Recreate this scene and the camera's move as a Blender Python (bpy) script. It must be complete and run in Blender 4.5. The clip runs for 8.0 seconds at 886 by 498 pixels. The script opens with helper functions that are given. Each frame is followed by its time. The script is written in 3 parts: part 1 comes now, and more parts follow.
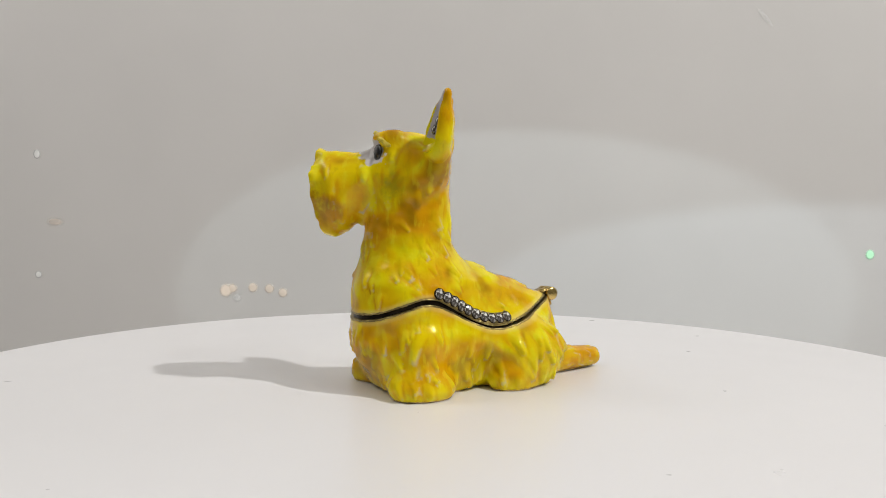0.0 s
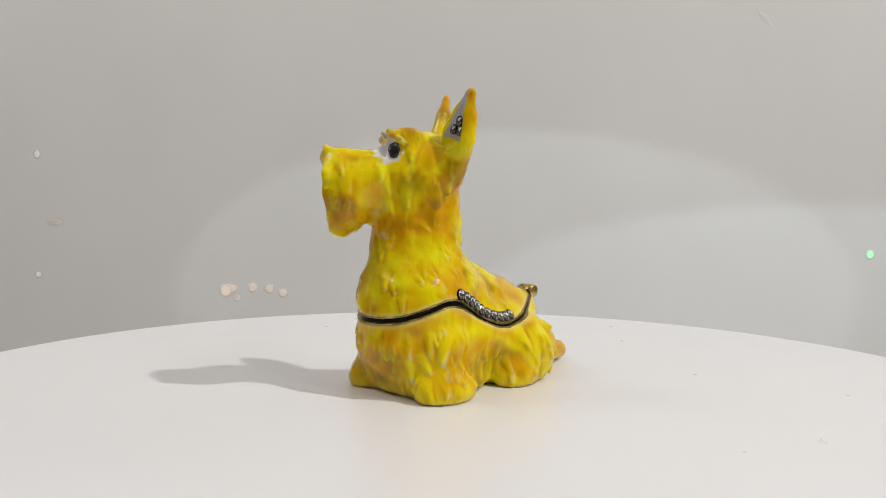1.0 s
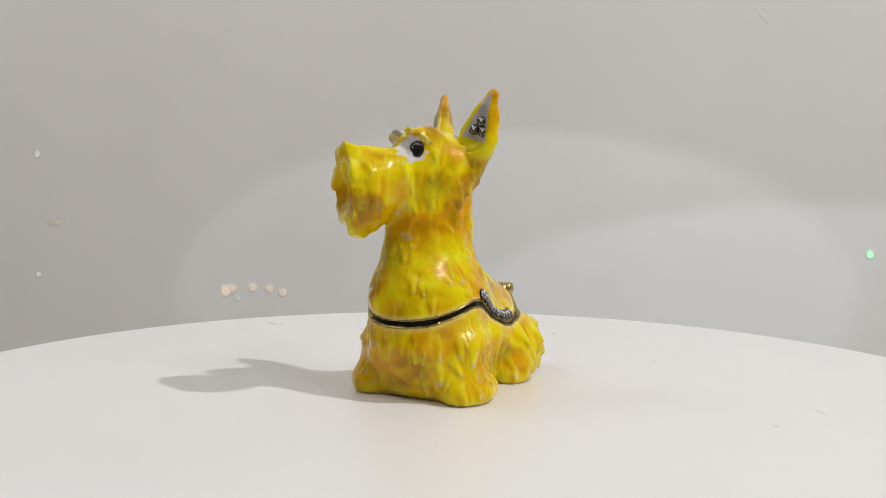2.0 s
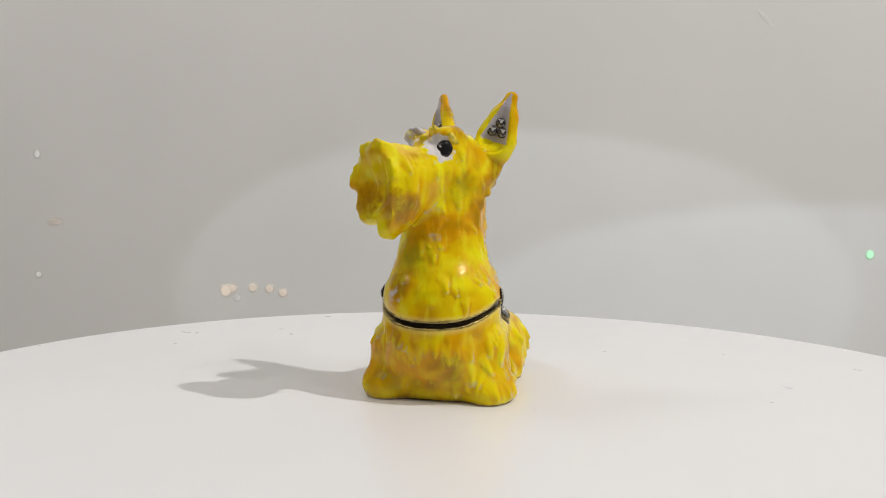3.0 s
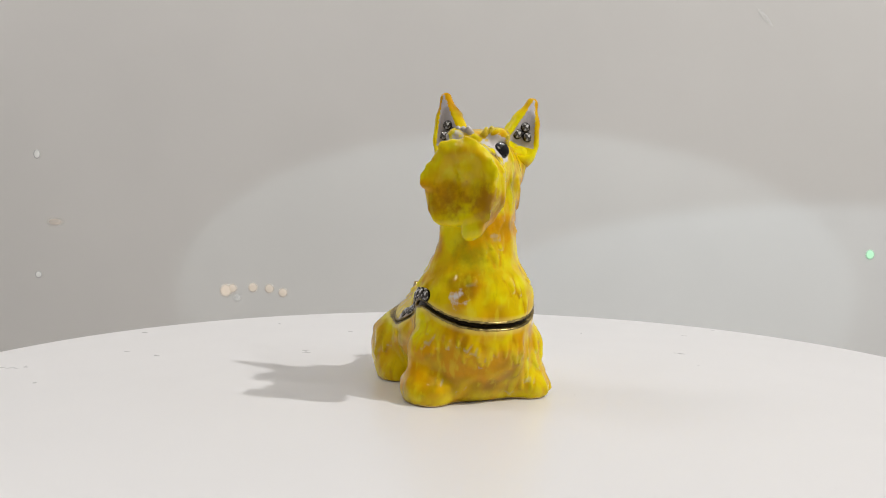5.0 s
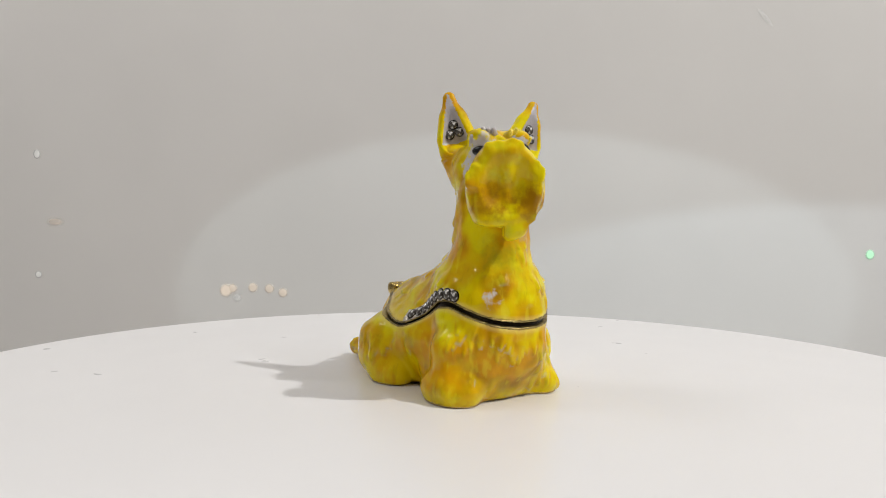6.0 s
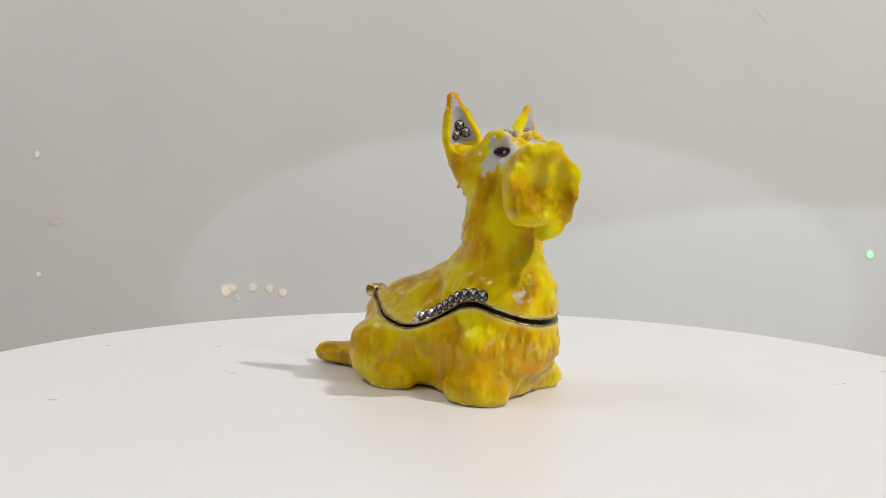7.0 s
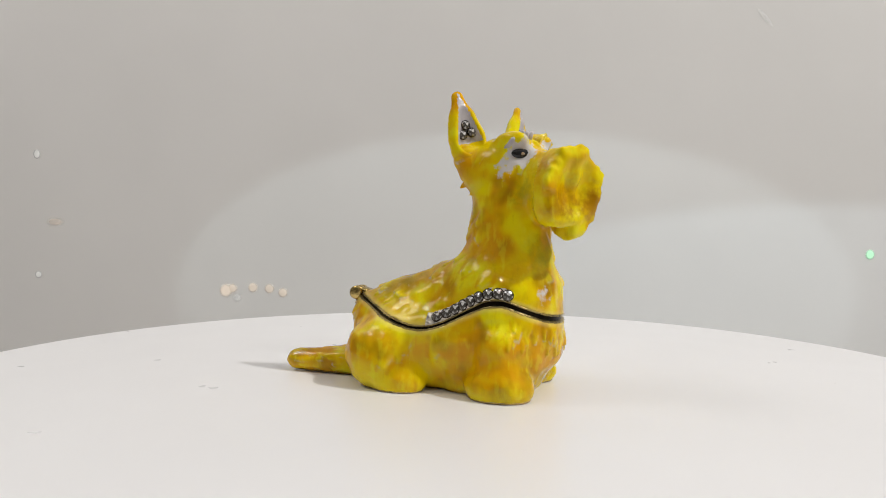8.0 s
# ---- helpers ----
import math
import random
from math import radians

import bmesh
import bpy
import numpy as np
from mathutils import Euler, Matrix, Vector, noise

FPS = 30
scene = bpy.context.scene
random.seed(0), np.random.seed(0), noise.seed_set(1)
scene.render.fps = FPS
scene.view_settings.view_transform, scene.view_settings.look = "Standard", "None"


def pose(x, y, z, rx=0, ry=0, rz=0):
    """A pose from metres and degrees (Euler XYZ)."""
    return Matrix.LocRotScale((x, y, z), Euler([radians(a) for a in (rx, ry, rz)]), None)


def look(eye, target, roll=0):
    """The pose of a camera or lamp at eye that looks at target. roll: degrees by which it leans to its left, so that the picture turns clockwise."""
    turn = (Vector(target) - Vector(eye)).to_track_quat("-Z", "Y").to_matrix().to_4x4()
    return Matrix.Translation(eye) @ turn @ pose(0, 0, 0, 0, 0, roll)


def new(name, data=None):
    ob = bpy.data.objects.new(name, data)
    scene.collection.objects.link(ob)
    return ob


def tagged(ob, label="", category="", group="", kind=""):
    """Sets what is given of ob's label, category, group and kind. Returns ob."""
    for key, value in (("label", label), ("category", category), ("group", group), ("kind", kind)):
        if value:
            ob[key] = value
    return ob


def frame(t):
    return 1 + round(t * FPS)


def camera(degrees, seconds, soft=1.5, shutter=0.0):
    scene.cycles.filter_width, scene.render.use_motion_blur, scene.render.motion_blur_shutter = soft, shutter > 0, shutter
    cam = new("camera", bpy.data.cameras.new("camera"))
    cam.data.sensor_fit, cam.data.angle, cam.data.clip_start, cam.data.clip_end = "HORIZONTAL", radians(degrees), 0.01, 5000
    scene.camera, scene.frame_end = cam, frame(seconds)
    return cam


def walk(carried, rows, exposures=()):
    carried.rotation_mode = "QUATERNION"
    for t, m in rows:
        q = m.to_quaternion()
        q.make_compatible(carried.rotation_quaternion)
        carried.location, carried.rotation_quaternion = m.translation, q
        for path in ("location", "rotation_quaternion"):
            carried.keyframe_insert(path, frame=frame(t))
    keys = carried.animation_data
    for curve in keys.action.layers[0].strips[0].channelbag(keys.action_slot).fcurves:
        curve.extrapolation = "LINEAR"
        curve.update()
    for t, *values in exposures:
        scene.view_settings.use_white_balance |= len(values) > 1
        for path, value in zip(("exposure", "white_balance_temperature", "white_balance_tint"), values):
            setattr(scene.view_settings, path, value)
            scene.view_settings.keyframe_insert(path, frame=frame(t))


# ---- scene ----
SPIN = 16.48          # degrees a second
HEADING = 208.0       # where the figurine faces at the start
MM = 0.001

# ---------------------------------------------------------------- camera
cam = camera(62.5, 8.0, soft=1.0)
EYE = Vector((-0.00324, -0.162, 0.03635))
TILT = radians(2.33)
AIM = EYE + Vector((0, math.cos(TILT), -math.sin(TILT)))
walk(cam, [(0.0, look(EYE, AIM, 0.63)), (8.0, look(EYE, AIM, 0.63))],
     [(0.0, -0.07), (1.5, -0.07), (3.0, -0.05), (4.5, -0.03), (6.5, 0.01), (8.0, 0.02)])

# ---------------------------------------------------------------- light
world = bpy.data.worlds.new("room_air")
scene.world = world
world.use_nodes = True
world.node_tree.nodes["Background"].inputs[0].default_value = (0.75, 0.8, 0.9, 1)
world.node_tree.nodes["Background"].inputs[1].default_value = 0.05


def lamp(name, kind, eye, target, watts, colour, **more):
    data = bpy.data.lights.new(name, kind)
    data.energy, data.color = watts, colour
    for key, value in more.items():
        if key == "radius":
            data.shadow_soft_size = value
        elif key == "size":
            data.shape, data.size = "SQUARE", value
        elif key == "cone":
            data.spot_size = radians(value)
        elif key == "blend":
            data.spot_blend = value
    ob = new(name, data)
    ob.matrix_world = look(eye, target)
    return ob


lamp("unseen_lamp", "POINT", (0.70, -0.31, 0.92), (0, 0, 0.03), 31.5, (1.0, 0.987, 0.965), radius=0.016)
lamp("lamp_bulb", "POINT", (0.70, -0.62, 0.80), (0, 0, 0.03), 6.5, (1.0, 0.987, 0.965), radius=0.014)
for dx, dy in ((0, 0), (0.12, 0.03), (-0.11, 0.06), (0.03, 0.14)):
    lamp("lamp_bulb", "POINT", (-0.12 + dx, -0.75 + dy, 1.20), (0, 0, 0.03), 0.8, (1.0, 0.98, 0.96), radius=0.012)
lamp("unseen_lamp", "POINT", (-0.75, -0.55, 1.05), (0, 0, 0.03), 3.5, (1.0, 0.98, 0.95), radius=0.06)
# Large soft fill lamp, added to lift the backdrop's dark left.
lamp("unseen_lamp", "POINT", (-0.68, 0.05, 0.85), (0, 0, 0.03), 6.5, (1.0, 0.98, 0.95), radius=0.2)
# Unseen wide beam added only to brighten the backdrop's left side.
lamp("added_wall_beam", "SPOT", (-0.50, 0.02, 0.66), (-0.24, 0.42, 0.06), 3.1, (1.0, 0.96, 0.92), radius=0.03, cone=84, blend=1.0)


def added_wall_beam(x, z, half_wide, low, high, watts, colour):
    """Added unseen lamp above the backdrop's face: its slot-shaped beam throws a wide oval."""
    eye = Vector((x, 0.05, 0.62))
    a, b = math.atan2(eye.z - high, 0.37), math.atan2(eye.z - low, 0.37)
    mid, half = (a + b) / 2, (b - a) / 2
    aim = eye + Vector((0, math.cos(mid), -math.sin(mid)))
    wide = half_wide / math.hypot(0.37, eye.z - z) / math.tan(half)
    ob = lamp("added_wall_beam", "SPOT", eye, aim, watts, colour, radius=0.004, cone=math.degrees(2 * half), blend=0.12)
    ob.matrix_world = look(eye, aim) @ Matrix.Diagonal((wide, 1, 1, 1))


added_wall_beam(0.056, -0.025, 0.285, -0.16, 0.110, 4.0, (0.76, 0.93, 1.0))
added_wall_beam(0.297, -0.041, 0.293, -0.136, 0.054, 5.0, (0.66, 0.86, 1.0))


# ---------------------------------------------------------------- materials
def material(name):
    m = bpy.data.materials.new(name)
    m.use_nodes = True
    t = m.node_tree
    return m, t, t.nodes["Principled BSDF"]


def node(t, kind, **values):
    n = t.nodes.new(kind)
    for key, value in values.items():
        n.inputs[key].default_value = value
    return n


def noise_node(t, coords, scale, detail=3.0, rough=0.55):
    n = node(t, "ShaderNodeTexNoise", Scale=scale, Detail=detail, Roughness=rough)
    t.links.new(coords, n.inputs["Vector"])
    return n.outputs["Fac"]


def ramp(t, fac, lo, hi):
    n = t.nodes.new("ShaderNodeMapRange")
    n.interpolation_type = "SMOOTHSTEP"
    n.inputs["From Min"].default_value, n.inputs["From Max"].default_value = lo, hi
    t.links.new(fac, n.inputs["Value"])
    return n.outputs["Result"]


def mix(t, fac, a, b):
    n = t.nodes.new("ShaderNodeMix")
    n.data_type = "RGBA"
    if isinstance(fac, float):
        n.inputs["Factor"].default_value = fac
    else:
        t.links.new(fac, n.inputs["Factor"])
    for socket, value in ((n.inputs["A"], a), (n.inputs["B"], b)):
        if isinstance(value, tuple):
            socket.default_value = (*value, 1)
        else:
            t.links.new(value, socket)
    return n.outputs["Result"]


def maths(t, op, a, b):
    n = t.nodes.new("ShaderNodeMath")
    n.operation = op
    for socket, value in zip(n.inputs, (a, b)):
        if isinstance(value, (int, float)):
            socket.default_value = value
        else:
            t.links.new(value, socket)
    return n.outputs[0]


def bump(t, bsdf, height, strength, distance):
    n = node(t, "ShaderNodeBump", Strength=strength, Distance=distance)
    t.links.new(height, n.inputs["Height"])
    t.links.new(n.outputs["Normal"], bsdf.inputs["Normal"])
    return n


def plain(name, colour, rough, metal=0.0, vary=0.08, scale=30.0, relief=0.0, coat=0.0):
    m, t, b = material(name)
    co = t.nodes.new("ShaderNodeTexCoord").outputs["Object"]
    big, fine = noise_node(t, co, scale), noise_node(t, co, scale * 9)
    dark = tuple(c * (1 - vary) for c in colour)
    lite = tuple(min(1, c * (1 + vary)) for c in colour)
    t.links.new(mix(t, ramp(t, big, 0.35, 0.65), dark, lite), b.inputs["Base Color"])
    t.links.new(maths(t, "MULTIPLY_ADD", fine, 0.15), b.inputs["Roughness"])
    t.nodes[-1].inputs[2].default_value = rough - 0.07
    b.inputs["Metallic"].default_value = metal
    b.inputs["Coat Weight"].default_value = coat
    b.inputs["Coat Roughness"].default_value = 0.15
    if relief:
        bump(t, b, fine, 0.5, relief)
    return m


def head_point(f, l, z):
    """Millimetres ahead, to the left and up in the turned head, as a point of the body."""
    a = radians(-28)
    l += 5.6
    return np.array((f * math.cos(a) - l * math.sin(a), f * math.sin(a) + l * math.cos(a), z))


def enamel(name, patches=()):
    """Glossy yellow enamel: amber in pools and shaded hollows, lemon and lilac-white along the tips of the tufts."""
    m, t, b = material(name)
    co = t.nodes.new("ShaderNodeTexCoord").outputs["Object"]
    tuft = t.nodes.new("ShaderNodeAttribute")
    tuft.attribute_name = "tuft"
    high = t.nodes.new("ShaderNodeSeparateColor")
    t.links.new(tuft.outputs["Color"], high.inputs[0])
    high, edge, margin = high.outputs
    # Low relief turns amber: pooled enamel, with crease shade put into its colour.
    deep = ramp(t, tuft.outputs["Alpha"], 0.70, 0.24)
    pool = maths(t, "MAXIMUM", maths(t, "MULTIPLY", deep, 0.85), ramp(t, noise_node(t, co, 75, 1.5, 0.45), 0.46, 0.58))
    clean = maths(t, "SUBTRACT", 1.0, maths(t, "MULTIPLY", pool, 0.75))
    fleck = ramp(t, noise_node(t, co, 260, 3.0, 0.6), 0.52, 0.66)
    lemon = ramp(t, noise_node(t, co, 130, 2.0, 0.55), 0.47, 0.60)
    # Uneven dark amber in the pools, deepened to carry shade.
    pool_shade = ramp(t, noise_node(t, co, 150, 2.0, 0.5), 0.48, 0.72)
    c = mix(t, pool, (0.78, 0.57, 0.0005), (0.66, 0.315, 0.0003))
    c = mix(t, maths(t, "MULTIPLY", pool_shade, maths(t, "MULTIPLY", pool, 0.8)), c, (0.31, 0.16, 0.0005))
    c = mix(t, maths(t, "MULTIPLY", maths(t, "MULTIPLY", lemon, 0.75), clean), c, (0.82, 0.72, 0.001))
    c = mix(t, maths(t, "MULTIPLY", maths(t, "MULTIPLY", high, 0.75), ramp(t, noise_node(t, co, 180), 0.36, 0.56)), c, (0.82, 0.71, 0.004))
    c = mix(t, maths(t, "MULTIPLY", maths(t, "MULTIPLY", fleck, 0.4), clean), c, (0.78, 0.72, 0.02))
    long = t.nodes.new("ShaderNodeVectorMath")
    long.operation = "MULTIPLY"
    long.inputs[1].default_value = (1, 1, 0.32)
    t.links.new(co, long.inputs[0])
    streak = noise_node(t, long.outputs[0], 560, 3.0, 0.55)
    c = mix(t, maths(t, "MULTIPLY", ramp(t, streak, 0.42, 0.30), 0.2), c, (0.40, 0.22, 0.0005))
    c = mix(t, maths(t, "MULTIPLY", ramp(t, streak, 0.55, 0.68), 0.3), c, (0.84, 0.77, 0.03))
    c = mix(t, maths(t, "MULTIPLY", maths(t, "MULTIPLY", edge, 0.7), ramp(t, noise_node(t, co, 420), 0.46, 0.6)), c, (0.56, 0.53, 0.45))
    c = mix(t, maths(t, "MULTIPLY", margin, 0.5), c, (0.84, 0.72, 0.28))
    wobble = maths(t, "MULTIPLY", maths(t, "SUBTRACT", noise_node(t, co, 700, 4.0), 0.5), 0.0062)
    for place, radius, soft, tint in patches:
        d = t.nodes.new("ShaderNodeVectorMath")
        d.operation = "DISTANCE"
        t.links.new(co, d.inputs[0])
        d.inputs[1].default_value = [v * MM for v in place]
        inside = ramp(t, maths(t, "ADD", d.outputs["Value"], wobble), radius * MM, (radius - soft) * MM)
        c = mix(t, inside, c, tint)
    t.links.new(c, b.inputs["Base Color"])
    b.inputs["Roughness"].default_value = 0.35
    b.inputs["Specular IOR Level"].default_value = 0.0
    b.inputs["Coat Weight"].default_value = 1.0
    b.inputs["Coat IOR"].default_value = 1.34
    b.inputs["Coat Roughness"].default_value = 0.035
    grain, wave = noise_node(t, co, 1150, 2.0, 0.5), noise_node(t, co, 430, 2.0, 0.45)
    bump(t, b, maths(t, "MULTIPLY_ADD", streak, 0.3), 0.4, 0.0006)
    t.links.new(wave, t.nodes[-2].inputs[2])
    pits = node(t, "ShaderNodeBump", Strength=0.35, Distance=0.0004)
    t.links.new(maths(t, "ADD", maths(t, "MULTIPLY", grain, 0.22), wave), pits.inputs["Height"])
    t.links.new(pits.outputs["Normal"], b.inputs["Coat Normal"])
    return m


RIGHT_EYE = head_point(17.1, -3.9, 50)
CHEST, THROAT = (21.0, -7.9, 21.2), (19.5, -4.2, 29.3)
# The olive puts the shade at throat and cheeks into the colour.
LILAC_TINT, OLIVE_SHADE_TINT, AMBER_SHADE_TINT = (0.66, 0.62, 0.60), (0.42, 0.34, 0.006), (0.42, 0.20, 0.001)
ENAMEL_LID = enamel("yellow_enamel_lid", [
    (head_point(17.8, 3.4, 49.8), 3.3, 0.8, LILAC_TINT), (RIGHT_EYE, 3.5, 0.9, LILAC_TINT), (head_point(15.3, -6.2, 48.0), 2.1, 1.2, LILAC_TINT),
    (head_point(14.2, -6.4, 46.4), 1.7, 1.2, LILAC_TINT), (CHEST, 1.9, 1.6, LILAC_TINT), (THROAT, 6.0, 6.5, OLIVE_SHADE_TINT),
    # Amber of the muzzle front, darkened so its colour holds the face's shade.
    (head_point(30.2, -4.0, 40.0), 5.0, 4.0, AMBER_SHADE_TINT), (head_point(30.2, 2.8, 40.0), 4.6, 4.0, AMBER_SHADE_TINT),
    (head_point(19.0, -5.5, 42.0), 4.0, 5.0, OLIVE_SHADE_TINT), (head_point(14.0, 7.0, 43.0), 4.0, 5.0, OLIVE_SHADE_TINT)])
ENAMEL = enamel("yellow_enamel")
GOLD = plain("worn_gold", (0.55, 0.40, 0.14), 0.25, 1.0, 0.25, 300, 0.0001)
RIM = plain("dulled_gold", (0.34, 0.26, 0.10), 0.3, 1.0, 0.4, 350, 0.0001)
BRONZE = plain("dark_brass", (0.018, 0.013, 0.008), 0.3, 1.0, 0.4, 200, 0.0001)
PEWTER = plain("pale_setting", (0.62, 0.57, 0.50), 0.3, 0.8, 0.2, 400, 0.0002)
LILAC = plain("lilac_enamel", (0.50, 0.46, 0.47), 0.3, 0.0, 0.1, 300, 0.0002, 0.6)
IRIS = plain("tan_iris", (0.38, 0.27, 0.18), 0.15, 0.3, 0.2, 400)
BROW = plain("brow_enamel", (0.78, 0.60, 0.04), 0.2, 0.0, 0.3, 500, 0.0003, 0.5)
WHITE_DISC = plain("white_laminate", (0.80, 0.79, 0.795), 0.30, 0.0, 0.012, 9)
RIM_WHITE = plain("white_edging", (0.74, 0.73, 0.71), 0.5, 0.0, 0.03, 40)
WALL = plain("grey_paint", (0.58, 0.562, 0.544), 0.75, 0.0, 0.02, 5, 0.0002)
ROOM = plain("grey_plaster", (0.30, 0.295, 0.29), 0.85, 0.0, 0.04, 3, 0.001)
FLOORING = plain("grey_flooring", (0.2, 0.195, 0.19), 0.6, 0.0, 0.12, 4, 0.001)
TABLE = plain("white_tabletop", (0.7, 0.69, 0.67), 0.45, 0.0, 0.03, 6)

m, t, b = material("eye_black")
co = t.nodes.new("ShaderNodeTexCoord").outputs["Object"]
flake = ramp(t, noise_node(t, co, 900, 2.0), 0.62, 0.70)
t.links.new(mix(t, flake, (0.010, 0.009, 0.010), (0.30, 0.27, 0.24)), b.inputs["Base Color"])
b.inputs["Roughness"].default_value = 0.12
bump(t, b, noise_node(t, co, 700, 2.0), 0.6, 0.0004)
BLACK = m

m, t, b = material("cut_crystal")
co = t.nodes.new("ShaderNodeTexCoord").outputs["Object"]
# Bright and dark cells paint the stones' glints and dark reflections.
cells = node(t, "ShaderNodeTexVoronoi", Scale=1700.0)
t.links.new(co, cells.inputs["Vector"])
glint_cell = t.nodes.new("ShaderNodeSeparateColor")
t.links.new(cells.outputs["Color"], glint_cell.inputs[0])
t.links.new(mix(t, ramp(t, glint_cell.outputs[0], 0.3, 0.6), (0.10, 0.09, 0.08), (1.0, 0.98, 0.95)), b.inputs["Base Color"])
b.inputs["Roughness"].default_value = 0.1
b.inputs["Metallic"].default_value = 0.45
CRYSTAL = m


def glow(name, colour, strength, cover):
    """A glow put in for a speck of reflected light; fades out at its rim."""
    m, t, b = material(name)
    b.inputs["Base Color"].default_value = (*[0.85 * c for c in colour], 1)
    b.inputs["Emission Color"].default_value = (*colour, 1)
    b.inputs["Emission Strength"].default_value = strength
    b.inputs["Roughness"].default_value = 0.5
    co = t.nodes.new("ShaderNodeTexCoord").outputs["Generated"]
    d = t.nodes.new("ShaderNodeVectorMath")
    d.operation = "DISTANCE"
    flat = t.nodes.new("ShaderNodeVectorMath")
    flat.operation = "MULTIPLY"
    flat.inputs[1].default_value = (1, 0, 1)
    t.links.new(co, flat.inputs[0])
    t.links.new(flat.outputs[0], d.inputs[0])
    d.inputs[1].default_value = (0.5, 0, 0.5)
    t.links.new(maths(t, "MULTIPLY", ramp(t, d.outputs["Value"], 0.5, 0.22), cover), b.inputs["Alpha"])
    return m


# ---------------------------------------------------------------- mesh tools
def part(name, bm, mat, parent=None, label=""):
    me = bpy.data.meshes.new(name)
    bm.to_mesh(me)
    bm.free()
    return finish(name, me, mat, parent, label)


def finish(name, me, mat, parent=None, label="", smooth=True):
    me.materials.append(mat)
    if smooth:
        me.polygons.foreach_set("use_smooth", [True] * len(me.polygons))
    ob = new(name, me)
    ob.parent = parent
    if label:
        tagged(ob, label)
    return ob


def block(name, size, centre, mat, parent=None, bevel=0.0):
    bm = bmesh.new()
    bmesh.ops.create_cube(bm, size=1)
    bmesh.ops.scale(bm, vec=size, verts=bm.verts)
    if bevel:
        bmesh.ops.bevel(bm, geom=bm.edges[:], offset=bevel, segments=2, affect="EDGES")
    bmesh.ops.translate(bm, vec=centre, verts=bm.verts)
    ob = part(name, bm, mat, parent)
    ob.data.polygons.foreach_set("use_smooth", [False] * len(ob.data.polygons))
    return ob


def lathe(profile, steps):
    """A turned body round z from (radius, height) pairs."""
    bm = bmesh.new()
    rings = []
    for r, z in profile:
        if r < 1e-7:
            rings.append([bm.verts.new((0, 0, z))])
        else:
            rings.append([bm.verts.new((r * math.cos(a), r * math.sin(a), z)) for a in (2 * math.pi * i / steps for i in range(steps))])
    for a, b in zip(rings, rings[1:]):
        for i in range(steps):
            j = (i + 1) % steps
            if len(a) == 1:
                bm.faces.new((a[0], b[j], b[i]))
            elif len(b) == 1:
                bm.faces.new((a[i], a[j], b[0]))
            else:
                bm.faces.new((a[i], a[j], b[j], b[i]))
    bmesh.ops.recalc_face_normals(bm, faces=bm.faces)
    return bm


# ---------------------------------------------------------------- room
# Unseen room put round the set to shape its bounce and reflections.
def build_bounce_room():
    wx, y0, y1, z0, z1 = 1.6, -1.8, 1.2, -0.835, 1.6
    tagged(block("floor", (2 * wx + 0.2, y1 - y0 + 0.2, 0.05), (0, (y0 + y1) / 2, z0 - 0.025), FLOORING), "unseen plain grey floor under the table, added to bounce light", "floor", kind="structure")
    tagged(block("ceiling", (2 * wx + 0.2, y1 - y0 + 0.2, 0.05), (0, (y0 + y1) / 2, z1 + 0.025), ROOM), "unseen plain grey ceiling, added to bounce light", "ceiling", kind="structure")
    for name, size, at in (
        ("wall_north", (2 * wx, 0.1, z1 - z0), (0, y1 + 0.05, (z0 + z1) / 2)),
        ("wall_south", (2 * wx, 0.1, z1 - z0), (0, y0 - 0.05, (z0 + z1) / 2)),
        ("wall_east", (0.1, y1 - y0, z1 - z0), (wx + 0.05, (y0 + y1) / 2, (z0 + z1) / 2)),
        ("wall_west", (0.1, y1 - y0, z1 - z0), (-wx - 0.05, (y0 + y1) / 2, (z0 + z1) / 2)),
    ):
        tagged(block(name, size, at, ROOM), "unseen plain grey plaster wall, added to bounce light", "wall", kind="structure")


BACK_Y = 0.42


def build_backdrop():
    ob = block("backdrop", (1.7, 0.02, 1.735), (0.0, BACK_Y + 0.01, 0.0325), WALL, None, 0.003)
    tagged(ob, "smooth warm grey backdrop panel behind the turntable", "backdrop", kind="structure")


def build_table():
    thing = new("table")
    thing.location = (0, -0.03, -0.835)
    tagged(thing, "plain white table that carries the turntable", "table")
    block("tabletop", (1.6, 0.86, 0.03), (0, 0, 0.70), TABLE, thing, 0.004)
    for x in (-0.74, 0.74):
        for y in (-0.38, 0.38):
            block("leg", (0.05, 0.05, 0.685), (x, y, 0.3425), TABLE, thing, 0.003)


def build_turntable():
    thing = new("turntable")
    tagged(thing, "round white turntable disc with a plain matt top", "turntable")
    disc = lathe([(0, 0), (0.1236, 0), (0.1246, -0.0004), (0.1250, -0.0014), (0.1250, -0.0086), (0.1244, -0.0096), (0.1236, -0.010), (0, -0.010)], 256)
    top = part("disc", disc, WHITE_DISC, thing)
    top.data.polygons.foreach_set("use_smooth", [False] * len(top.data.polygons))
    foot = lathe([(0, -0.0102), (0.07, -0.0102), (0.085, -0.014), (0.09, -0.09), (0.088, -0.12), (0, -0.12)], 96)
    part("foot", foot, RIM_WHITE, thing)
    return thing


# ---------------------------------------------------------------- the figurine's form, in millimetres
def ellipsoid(p, c, r):
    q = p - np.asarray(c, np.float32)
    r = np.asarray(r, np.float32)
    k0 = np.sqrt(((q / r) ** 2).sum(-1))
    k1 = np.sqrt(((q / (r * r)) ** 2).sum(-1)) + 1e-6
    return k0 * (k0 - 1) / k1


